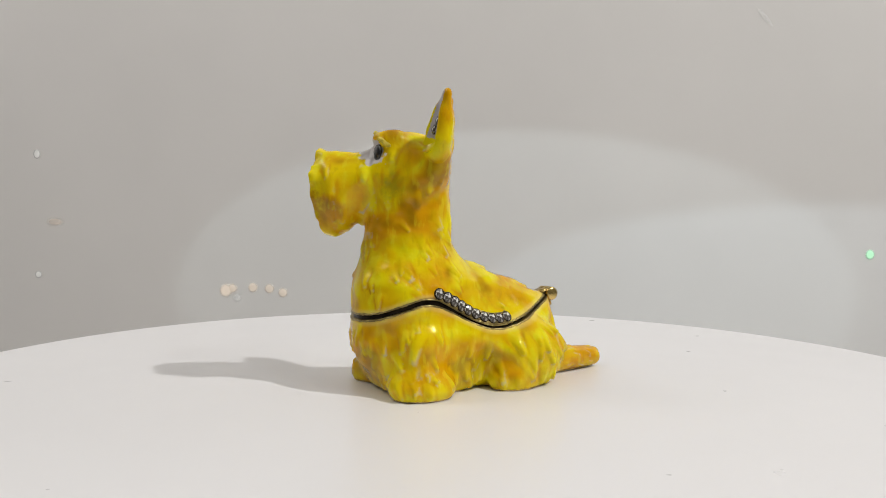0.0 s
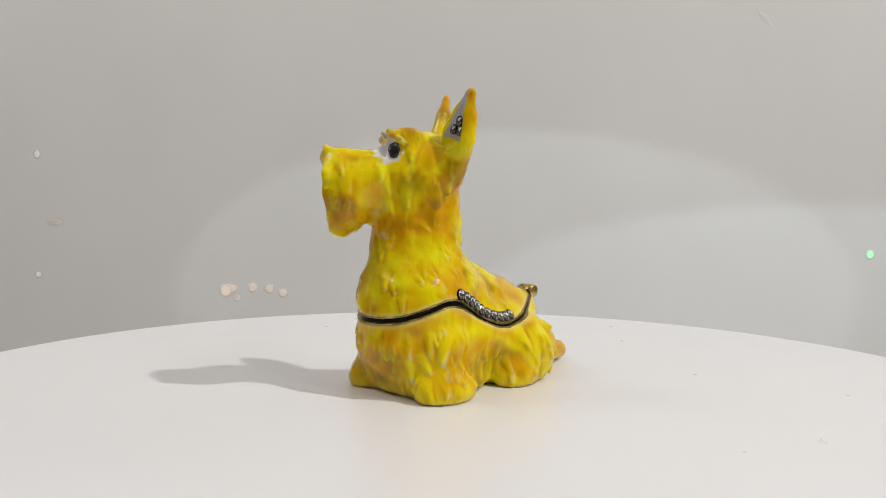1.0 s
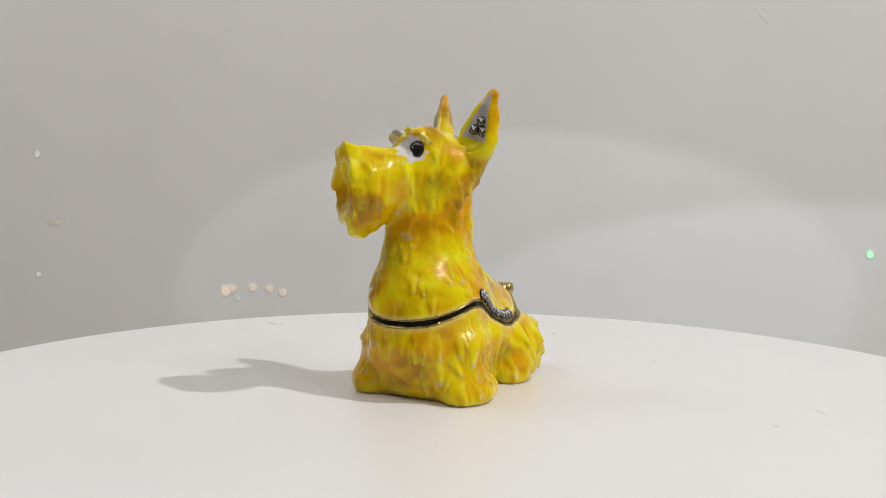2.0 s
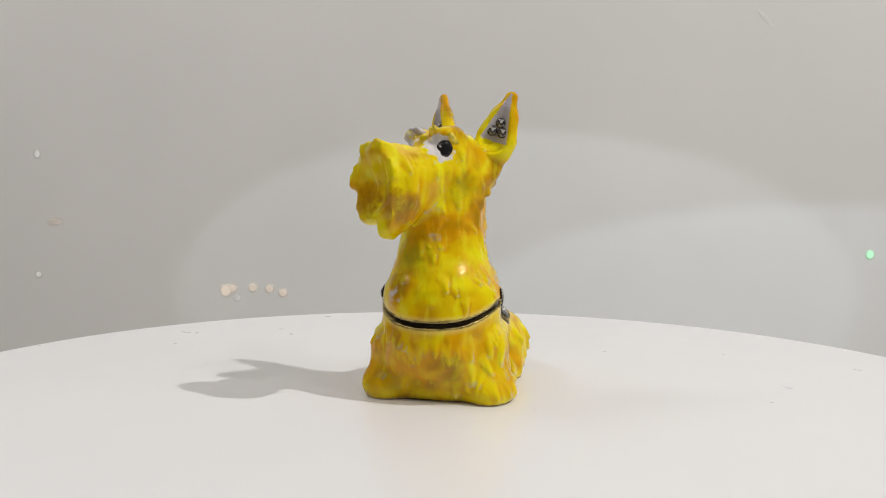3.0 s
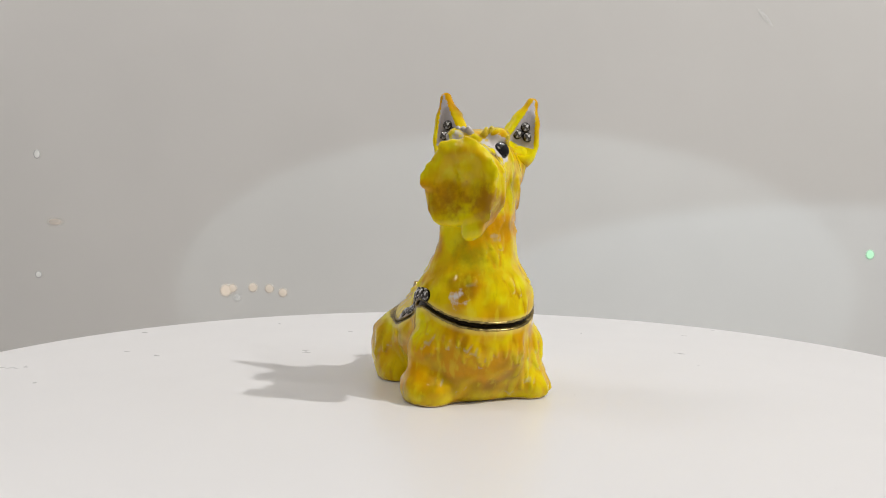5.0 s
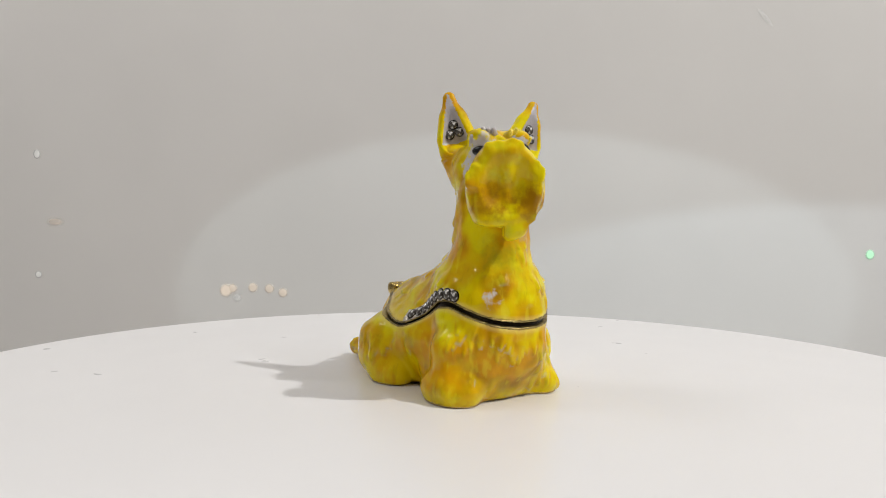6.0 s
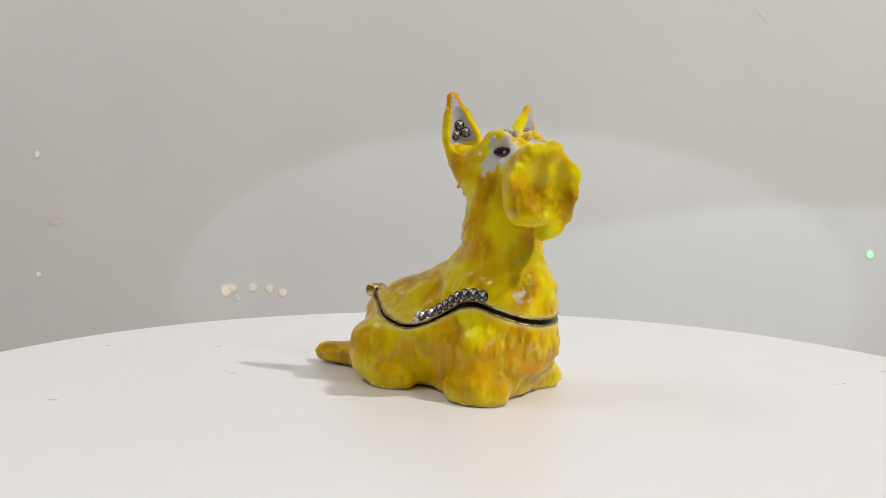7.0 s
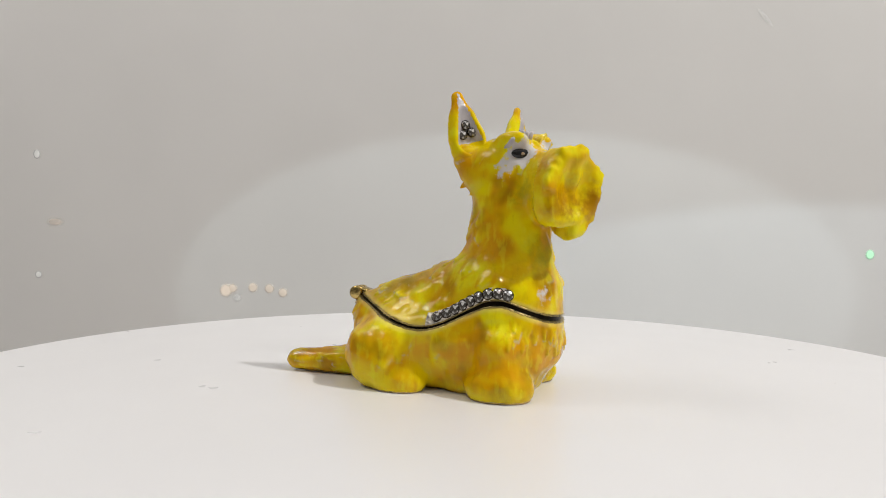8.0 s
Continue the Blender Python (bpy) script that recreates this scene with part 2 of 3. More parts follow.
def cone(p, a, b, ra, rb):
    a, b = np.asarray(a, np.float32), np.asarray(b, np.float32)
    ab = b - a
    h = np.clip(((p - a) @ ab) / (ab @ ab), 0, 1)
    return np.sqrt(((p - a - h[..., None] * ab) ** 2).sum(-1)) - (ra + (rb - ra) * h)


def slab(p, c, half, r):
    q = np.abs(p - np.asarray(c, np.float32)) - np.asarray(half, np.float32)
    return np.sqrt((np.maximum(q, 0) ** 2).sum(-1)) + np.minimum(q.max(-1), 0) - r


def join(a, b, k):
    h = np.clip(0.5 + 0.5 * (b - a) / k, 0, 1)
    return b + (a - b) * h - k * h * (1 - h)


def carve(a, b, k):
    return -join(-a, b, k)


def to_head(p):
    a = radians(-28)
    x, y = p[..., 0], p[..., 1]
    return np.stack((x * math.cos(a) + y * math.sin(a), -x * math.sin(a) + y * math.cos(a) - 5.6, p[..., 2]), -1)


def torso(p):
    p = p + np.array((0, 0.9, 0), np.float32)
    d = ellipsoid(p, (11.5, 0, 12), (12.6, 12.2, 12))
    d = join(d, ellipsoid(p, (12.2, 0.2, 20.5), (11.2, 12.0, 9.5)), 4)
    d = join(d, ellipsoid(p, (-10.5, 0, 9), (12.9, 12.8, 10)), 4)
    d = join(d, slab(p, (9.6, 0, 6.4), (5.4, 6.4, 2.2), 4.6), 2.5)
    d = join(d, ellipsoid(p, (0, 0, 11.8), (14, 12.6, 8.5)), 3)
    d = join(d, slab(p, (-3, 0, 5.4), (16, 5.0, 1.0), 4.4), 2.5)
    d = join(d, cone(p, (5, 0.9, 20.2), (-19.8, 0.9, 15.2), 9.2, 5.0), 4)
    for s in (1, -1):
        d = join(d, cone(p, (13, s * 8.8, 10), (13.5, s * 10.2, 3.5), 5.6, 4.6), 1.4)
        d = join(d, ellipsoid(p, (13.2, s * 10.6, 2.4), (7.2, 5.2, 4.6)), 1.6)
        d = join(d, ellipsoid(p, (-13.2, s * 8.4, 7), (9.2, 6.6, 8.2)), 1.1)
        d = join(d, ellipsoid(p, (-9.0, s * 10.6, 2.2), (6.0, 4.2, 4.2)), 1.4)
    return d


def head(p):
    q = to_head(p)
    squash = np.array((1, 1.2, 1), np.float32)
    d = cone(q * squash, (11.0, -1.0, 24), (10.6, 0, 41), 10.1, 9.0)
    d = join(d, ellipsoid(q, (11.0, 0, 47.5), (8.6, 6.9, 7.4)), 2.5)
    d = join(d, ellipsoid(q, (6.6, 0, 48), (5.0, 6.4, 5.6)), 2)
    for s in (1, -1):
        d = join(d, ellipsoid(q, (8.3, s * 5.4, 46.4), (5.0, 2.8, 4.8)), 1.5)
        d = join(d, cone(q * np.array((1.25, 1, 1), np.float32), (7.0, s * 4.8, 45.5), (5.0, s * 6.9, 49.4), 3.6, 3.1), 2.0)
    for f, l, z, drop in ((12.6, 6.2, 45.2, 4.6), (10.2, 7.0, 44.8, 5.6), (7.8, 7.1, 45.4, 3.6), (5.8, 6.8, 46.6, 2.6), (14.6, 5.6, 45.6, 3.6)):
        d = join(d, cone(q * np.array((1, 1.25, 1), np.float32), (f, (l - 0.4) * 1.25, z), (f - 1.6, (l + 0.3) * 1.25, z - drop), 1.7, 0.9), 0.45)
    for f, l, z in ((4.5, -7.0, 46.0), (5.5, -7.2, 44.2), (3.6, -6.6, 44.0), (6.6, -6.8, 42.4)):
        d = join(d, cone(q, (f + 1, l + 1, z + 1.5), (f - 1.4, l - 0.3, z - 0.8), 1.3, 0.3), 0.4)
    m = q + np.stack((0 * q[..., 0], 0.085 * (q[..., 0] - 14), 0 * q[..., 0]), -1)
    q, whole = m, q
    muzzle = cone(np.stack((q[..., 0], np.where(q[..., 1] > 0, 1.02, 1.34) * q[..., 1], 0.95 * q[..., 2]), -1), (16, 0, 43.4), (26.2, 0, 40.6), 5.5, 7.3)
    q = np.stack((m[..., 0] - 0.17 * m[..., 1], m[..., 1], m[..., 2]), -1)
    rim = (np.hypot((q[..., 1] + 0.8) / 7.0, (q[..., 2] - 42.6) / 8.7) - 1) * 7
    muzzle = join(muzzle, -join(-rim, 2.4 - np.abs(q[..., 0] - 27.9), 0.8), 0.8)
    muzzle = join(muzzle, cone(q, (21, 0, 41), (26.5, 0, 37.5), 4.5, 4.6), 2)
    muzzle = join(muzzle, cone(q, (25.0, 2.0, 37.5), (27.2, 1.8, 35.3), 3.0, 2.0), 1.0)
    muzzle = join(muzzle, cone(q, (25.6, -3.6, 39.5), (27.8, -4.5, 37.6), 3.0, 1.9), 1.2)
    muzzle = carve(muzzle, 50.9 - q[..., 2], 1.0)
    turn = np.arctan2(q[..., 1], q[..., 2] - 42.6)
    edge = np.clip((q[..., 0] - 28.3) / 1.2, 0, 1) * np.clip((np.hypot(q[..., 1] * 1.15, q[..., 2] - 42.6) - 6.2) / 1.4, 0, 1)
    muzzle = muzzle - (0.12 * np.sin(11 * turn) + 0.12 * np.sin(23 * turn + 1) + 0.4 * np.sin(5 * turn + 2) + 0.25 * np.sin(8 * turn)) * edge
    muzzle = carve(muzzle, 30.3 - q[..., 0] + 0.2 * np.minimum(q[..., 2] - 41, 0), 0.4)
    muzzle = carve(muzzle, ellipsoid(q, (34.6, -0.4, 42.3), (6.4, 6.8, 8.6)), 0.6)
    muzzle = join(muzzle, ellipsoid(q, (28.9, 0, 48.9), (1.8, 2.6, 1.6)), 0.9)
    muzzle = join(muzzle, cone(q, (28.9, 0, 48), (28.2, -0.4, 40.0), 1.3, 0.9), 1.2)
    muzzle = carve(muzzle, np.maximum(q[..., 2] - 35.4, q[..., 1] + 0.4), 1.2)
    d = join(d, muzzle, 2.0)
    q = whole
    for s in (1, -1):
        d = join(d, ellipsoid(q, (14.6, s * 4.0, 53.0), (3.6, 2.3, 1.7)), 2.2)
        d = carve(d, ellipsoid(q, (18.2, s * 5.6, 50.0), (1.9, 2.0, 1.7)), 1.0)
    return d


def form(p):
    d = join(torso(p), head(p), 4.0)
    return np.maximum(d, 0.25 - p[..., 2])


SEAM_X = (-30, -23, -18, -13.5, -9, -5.5, -2, 1.5, 6, 10.5, 14, 18.5, 22, 26, 30)
SEAM_Z = (19.5, 19.0, 17.2, 15.6, 14.2, 13.5, 13.7, 14.9, 17.3, 19.4, 19.7, 17.9, 16.3, 15.4, 15.0)


def seam(x):
    """Height of the wavy line between lid and base."""
    fine = np.linspace(-30, 30, 241)
    z = np.interp(fine, SEAM_X, SEAM_Z)
    z = np.convolve(np.pad(z, 10, mode="edge"), np.hanning(23)[1:-1] / np.hanning(23).sum(), mode="same")[10:-10]
    return np.interp(x, fine, z)


def gap(x):
    """Half the slot between lid and base: open at the chest, shut towards the back."""
    return 0.2 + 0.27 * np.clip((x - 2) / 8, 0, 1)


def lattice(lo, hi, step):
    axes = [np.arange(a, b + step, step, dtype=np.float32) for a, b in zip(lo, hi)]
    return axes, np.stack(np.meshgrid(*axes, indexing="ij"), -1)


def skin(axes, v):
    """Vertices and quads of the surface where v passes zero."""
    step = np.array([a[1] - a[0] for a in axes])
    corner = [(i, j, k) for i in (0, 1) for j in (0, 1) for k in (0, 1)]
    n = np.array(v.shape) - 1
    take = lambda c: v[c[0]:c[0] + n[0], c[1]:c[1] + n[1], c[2]:c[2] + n[2]]
    total = sum((take(c) < 0).astype(np.int8) for c in corner)
    cells = np.argwhere((total > 0) & (total < 8))
    number = np.full(tuple(n), -1, np.int64)
    number[tuple(cells.T)] = np.arange(len(cells))
    values = [v[tuple((cells + c).T)] for c in corner]
    mean, count = np.zeros((len(cells), 3)), np.zeros(len(cells))
    for a in range(8):
        for b in range(a + 1, 8):
            if sum(x != y for x, y in zip(corner[a], corner[b])) != 1:
                continue
            va, vb = values[a], values[b]
            cross = (va < 0) != (vb < 0)
            f = np.where(cross, va / np.where(cross, va - vb, 1), 0)
            spot = np.array(corner[a]) + f[:, None] * (np.array(corner[b]) - np.array(corner[a]))
            mean += spot * cross[:, None]
            count += cross
    verts = np.array([a[0] for a in axes]) + (cells + mean / count[:, None]) * step
    quads = []
    for axis in range(3):
        o = [0, 0, 0]
        o[axis] = 1
        s0 = tuple(slice(0, m - d) for m, d in zip(v.shape, o))
        s1 = tuple(slice(d, m) for m, d in zip(v.shape, o))
        a, b = v[s0] < 0, v[s1] < 0
        e = np.argwhere(a != b)
        u, w = [(1, 2), (2, 0), (0, 1)][axis]
        e = e[(e[:, u] > 0) & (e[:, w] > 0) & (e[:, u] < n[u]) & (e[:, w] < n[w])]
        flip = ~a[tuple(e.T)]
        ring = []
        for du, dw in ((0, 0), (-1, 0), (-1, -1), (0, -1)):
            c = e.copy()
            c[:, u] += du
            c[:, w] += dw
            ring.append(number[tuple(c.T)])
        q = np.stack(ring, 1)
        q[flip] = q[flip][:, ::-1]
        quads.append(q)
    return verts, np.concatenate(quads)


def normals_of(verts, quads):
    a, b, c, d = (verts[quads[:, i]] for i in range(4))
    f = np.cross(c - a, d - b)
    n = np.zeros_like(verts)
    for i in range(4):
        np.add.at(n, quads[:, i], f)
    return n / (np.linalg.norm(n, axis=1, keepdims=True) + 1e-9)


def tufts(verts, normals, rng, count, length, width, height, where, lean):
    """Overlapping locks of modelled fur: each swells towards its tip and ends abruptly. Returns the lift and marks for tips and for the hollows beside."""
    lift, tip, hollow = np.zeros(len(verts)), np.zeros(len(verts)), np.zeros(len(verts))
    pool = np.flatnonzero(where)
    for i in rng.choice(pool, count):
        o, n = verts[i], normals[i]
        flow = lean(o) + rng.normal(0, 0.22, 3)
        flow = flow - n * (flow @ n)
        flow /= np.linalg.norm(flow) + 1e-9
        side = np.cross(n, flow)
        size = rng.uniform(0.7, 1.3)
        ln, wd, ht = length * size, width * size, height * rng.uniform(0.5, 1.2)
        near = np.flatnonzero(((verts - o) ** 2).sum(1) < (ln * 1.3) ** 2)
        near = near[(normals[near] @ n) > 0.2]
        q = verts[near] - o
        s, w = (q @ flow) / ln + 0.5, np.abs(q @ side) / wd
        half = np.clip(1.25 - 0.8 * s, 0.25, 1)
        across = np.clip(1 - (w / half) ** 2, 0, 1)
        rise = np.clip(s, 0, 1) ** 1.3 * np.clip((1.16 - s) / 0.18, 0, 1)
        h = ht * across * rise
        lift[near] = np.maximum(lift[near], h)
        brim = np.clip(1 - np.abs(s - 1.06) / 0.09, 0, 1) * (w < half + 0.2)
        flank = np.clip(1 - np.abs(w - half) / 0.24, 0, 1) * np.clip((s - 0.5) / 0.3, 0, 1) * (s < 1.1) * ((q @ side) > 0)
        tip[near] = np.maximum(tip[near], np.maximum(brim, flank) * rng.uniform(0, 1) ** 1.3)
        # Beside each lock the enamel is coloured darker, as crease shade.
        ditch = np.clip(1 - np.abs(w - half - 0.3) / 0.4, 0, 1) * np.clip((s - 0.2) / 0.3, 0, 1) * (s < 1.25)
        hollow[near] = np.maximum(hollow[near], ditch)
    hollow *= np.clip(1 - 3 * lift / height, 0, 1)
    return lift, tip, hollow


def lumps(verts):
    """The uneven, hand-modelled surface under the fur."""
    slow = np.array([noise.noise(Vector(v) / 5.5) for v in verts])
    quick = np.array([noise.noise(Vector(v) / 2.4 + Vector((40, 0, 0))) for v in verts])
    return 0.55 * slow + 0.24 * quick, slow


def fur(verts, normals, rng, sets, lean):
    marks = [np.zeros(len(verts)) for _ in range(3)]
    for count, length, width, height, where in sets:
        marks = [np.maximum(a, b) for a, b in zip(marks, tufts(verts, normals, rng, count, length, width, height, where, lean))]
    lift, tip, hollow = marks
    return lift, tip, hollow * (lift < 0.2)


def fur_mesh(name, verts, quads, lift, tip, high, margin=0, relief=0.0):
    me = bpy.data.meshes.new(name)
    me.from_pydata((verts * MM).tolist(), [], quads.tolist())
    att = me.color_attributes.new("tuft", "FLOAT_COLOR", "POINT")
    colour = np.ones((len(verts), 4), np.float32)
    colour[:, 0], colour[:, 1], colour[:, 2] = np.clip(lift / high, 0, 1), tip, margin
    colour[:, 3] = np.clip(0.55 + relief, 0, 1)
    att.data.foreach_set("color", colour.ravel())
    return me


def body_lean(o):
    return np.array((-0.22, 0.0, -1.0))


def lid_lean(o):
    if o[2] > 36 and o[0] > 16:
        return np.array((-0.1, 0.0, -1.0))
    return np.array((-0.6, 0.0, -0.8))


def on_surface(x, z, side):
    """The point of the skin at this length and height, on one side, and its normal."""
    y = np.linspace(20, 0, 801) * side
    p = np.stack((np.full_like(y, x), y, np.full_like(y, z)), 1).astype(np.float32)
    i = int(np.argmax(form(p) < 0))
    o = p[i].astype(float)
    g = np.array([float(form((o + e)[None].astype(np.float32))[0] - form((o - e)[None].astype(np.float32))[0]) for e in np.eye(3) * 0.2])
    return o, g / np.linalg.norm(g)


def frame_of(o, n):
    """A pose with z along n at o (millimetres in, metres out)."""
    return Matrix.Translation(Vector(o) * MM) @ Vector(n).to_track_quat("Z", "Y").to_matrix().to_4x4()


def crystal_mesh():
    """A faceted round stone, one millimetre in radius, its girdle at z 0."""
    bm = bmesh.new()
    rings = []
    for r, z, off in ((0.58, 0.36, 0.5), (0.88, 0.2, 0), (1.0, 0.02, 0.5), (0.9, -0.35, 0)):
        rings.append([bm.verts.new((r * math.cos((i + off) * math.pi / 4), r * math.sin((i + off) * math.pi / 4), z)) for i in range(8)])
    bm.faces.new(rings[0])
    for k, (a, b) in enumerate(zip(rings, rings[1:])):
        for i in range(8):
            j = (i + 1) % 8
            if k % 2 == 0:
                bm.faces.new((a[i], b[i], b[j]))
                bm.faces.new((a[i], b[j], a[j]))
            else:
                bm.faces.new((a[i], b[i], a[j]))
                bm.faces.new((a[j], b[i], b[j]))
    bmesh.ops.scale(bm, vec=(MM, MM, MM), verts=bm.verts)
    bmesh.ops.recalc_face_normals(bm, faces=bm.faces)
    me = bpy.data.meshes.new("crystal")
    bm.to_mesh(me)
    bm.free()
    me.materials.append(CRYSTAL)
    return me


def collar_mesh():
    """The thin metal cup round a stone."""
    bm = lathe([(0.6, -0.5), (1.12, -0.5), (1.16, -0.1), (1.12, 0.08), (1.0, 0.12), (0.97, -0.1)], 14)
    bmesh.ops.scale(bm, vec=(MM, MM, MM), verts=bm.verts)
    me = bpy.data.meshes.new("collar")
    bm.to_mesh(me)
    bm.free()
    me.materials.append(BRONZE)
    me.polygons.foreach_set("use_smooth", [True] * len(me.polygons))
    return me


def ear(side, tip, root, parent):
    """A pricked ear, hollow at the front."""
    tip, root = np.array(tip), np.array(root)
    up = tip - root
    long = np.linalg.norm(up)
    up /= long
    out = np.array((0.94, side * 0.34, 0.0))
    out -= up * (out @ up)
    out /= np.linalg.norm(out)
    wide = np.cross(up, out)
    axes, g = lattice((-6, -6, -5), (6, 6, long + 3), 0.28)
    sq = g * np.array((1, 1.55, 1), np.float32)
    d = cone(sq, (0, 0, 1.2), (0, 0, long - 1.3), 4.2, 1.4)
    d = join(d, cone(sq, (0, 0, long * 0.28), (0, 0, long * 0.55), 4.3, 3.2), 1.0)
    hollow = cone(sq * np.array((1, 0.75, 1), np.float32), (0, 3.5, 3.0), (0, 2.6, long * 0.78), 3.4, 1.2)
    d = carve(d, hollow, 0.5)
    verts, quads = skin(axes, d)
    nor = normals_of(verts, quads)
    rng = np.random.default_rng(5 + side)
    lift, brim, ditch = tufts(verts, nor, rng, 26, 3.2, 0.8, 0.2, (nor[:, 1] < 0.0) & (verts[:, 2] < long * 0.55), lambda o: np.array((0, 0, 1.0)))
    deep = (verts[:, 1] > -0.6) & (nor[:, 1] > 0.35) & (np.abs(verts[:, 0]) < 3.5 * (1 - verts[:, 2] / (long * 1.0)) + 0.1) & (verts[:, 2] > 2.2)
    verts = verts + nor * lift[:, None]
    spot = root + verts @ np.stack((wide, out, up))
    body = np.array([head_point(*v) for v in spot])
    me = fur_mesh("ear", body, quads if np.linalg.det(np.stack((wide, out, up))) > 0 else quads[:, ::-1], lift, brim, 0.3, 0, 0.2)
    ob = finish("ear", me, ENAMEL, parent)
    me.materials.append(LILAC)
    inside = deep[quads].sum(1) > 2
    me.polygons.foreach_set("material_index", inside.astype(np.int32))
    places = []
    for u, w in ((-1.15, 4.3), (1.05, 4.5), (0.0, 6.3)):
        i, k = int(np.argmin(np.abs(axes[0] - u))), int(np.argmin(np.abs(axes[2] - w)))
        column = np.flatnonzero(d[i, :, k] < 0)
        deep_y = float(axes[1][column[-1]]) if len(column) else -1.0
        o = root + wide * u + up * w + out * (deep_y + 0.45)
        a, b = head_point(*o), head_point(*(o + out))
        places.append((a, b - a))
    return ob, places


def brow_spikes(parent):
    """Stiff little locks over the eyes with bare metal tips."""
    rng = np.random.default_rng(3)
    for side in (1, -1):
        bm = bmesh.new()
        for k in range(5):
            f, l = 17.4 - 0.35 * k, side * (1.6 + 0.95 * k)
            a = head_point(f - 1.6, l * 0.9, 52.6 - 0.06 * k * k)
            b = head_point(f + 0.7 + rng.uniform(-0.3, 0.3), l * 1.12, 54.4 - 0.08 * k * k + rng.uniform(-0.4, 0.5))
            way = Vector(b - a)
            m4 = Matrix.Translation(Vector(a + b) / 2 * MM) @ way.to_track_quat("Z", "Y").to_matrix().to_4x4()
            bmesh.ops.create_cone(bm, cap_ends=True, segments=9, radius1=1.35 * MM, radius2=0.36 * MM, depth=way.length * MM, matrix=m4 @ pose(0, 0, 0, 0, 0, 40 * k))
        me = bpy.data.meshes.new("brow")
        bm.to_mesh(me)
        bm.free()
        finish("brow", me, BROW if side > 0 else LILAC, parent, "spiky yellow enamel brow" if side > 0 else "spiky lilac enamel brow")


def build_figurine():
    rng = np.random.default_rng(11)
    thing = new("trinket_box")
    tagged(thing, "yellow enamel terrier trinket box with crystals and gold rims", "trinket box")
    axes, g = lattice((-28, -18, -0.6), (35, 19, 58), 0.31)
    d = form(g)
    axes0, g0 = axes, g
    mid, slot = seam(g[..., 0]), gap(g[..., 0])
    z = g[..., 2]

    verts, quads = skin(axes, np.maximum(d, z - (mid - slot - 0.3)))
    nor = normals_of(verts, quads)
    x, y, up = verts.T
    far = (seam(x) - up > 2.6) & (up > 1.2)
    near_left = far & (y > 3.5) & (x < 21)
    lift, brim, ditch = fur(verts, nor, rng, (
        (46, 6.2, 1.3, 0.65, near_left & (up > 3.5)),
        (22, 5.0, 1.3, 0.95, near_left & (x < -4)),
        (30, 3.8, 0.9, 0.45, far & (x > 14) & (seam(x) - up < 6.5)),
        (8, 5.0, 1.5, 0.5, far & (x > 14) & (up < 10)),
        (8, 4.6, 1.6, 0.4, far & (y < -3.5)),
    ), body_lean)
    fade = np.clip((seam(x) - 0.8 - up) / 1.5, 0, 1) * np.clip(up / 1.5, 0, 1)
    lift *= fade
    rough, slow = lumps(verts)
    rough = rough * np.clip((seam(x) - 0.6 - up) / 2.5, 0, 1) * np.clip(up / 2, 0, 1)
    base = finish("base", fur_mesh("base", verts + nor * (lift + rough)[:, None], quads, np.maximum(lift, 0.5 * np.clip((3.4 - up + slow) / 2, 0, 1)), brim, 0.7, np.clip(1 - (seam(verts[:, 0]) - gap(verts[:, 0]) - 0.3 - verts[:, 2]) / 1.1, 0, 1), slow * 0.5 - 0.3 * ditch), ENAMEL, thing)

    verts, quads = skin(axes, np.maximum(d, (mid + slot + 0.3) - z))
    nor = normals_of(verts, quads)
    above = verts[:, 2] - seam(verts[:, 0])
    hf = to_head(verts)
    free = (hf[:, 0] < 29) & (above > 2.5)
    neck = free & (verts[:, 2] < 38)
    lift, brim, ditch = fur(verts, nor, rng, (
        (28, 3.8, 1.0, 0.42, neck & (verts[:, 0] > 5) & (verts[:, 1] > -3)),
        (30, 4.4, 1.9, 0.5, neck & (verts[:, 1] < 2)),
        (6, 3.4, 1.1, 0.3, neck & (verts[:, 0] < 2)),
        (14, 6.5, 1.3, 0.4, free & (verts[:, 2] > 33) & (hf[:, 0] > 17) & (hf[:, 1] > 2)),
        (18, 3.6, 1.2, 0.5, free & (verts[:, 2] > 39) & (hf[:, 0] > 5) & (hf[:, 0] < 20)),
    ), lid_lean)
    lift *= np.clip((above - 1.2) / 1.5, 0, 1)
    rough, slow = lumps(verts)
    rough = rough * np.clip((above - 0.8) / 2.5, 0, 1) * np.where(verts[:, 2] > 46, 0.7, 0.95) * np.where(hf[:, 0] > 27.5, 1.2, 1.0)
    plate = np.clip((hf[:, 0] - 0.17 * hf[:, 1] - 27.2) / 0.8, 0, 1) * np.clip((np.hypot(hf[:, 1] + 1.2, (hf[:, 2] - 42.6) * 0.8) - 5.2) / 0.9, 0, 1)
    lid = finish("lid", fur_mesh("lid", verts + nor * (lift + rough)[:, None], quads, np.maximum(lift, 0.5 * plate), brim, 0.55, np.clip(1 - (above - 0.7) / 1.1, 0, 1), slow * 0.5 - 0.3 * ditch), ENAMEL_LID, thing)

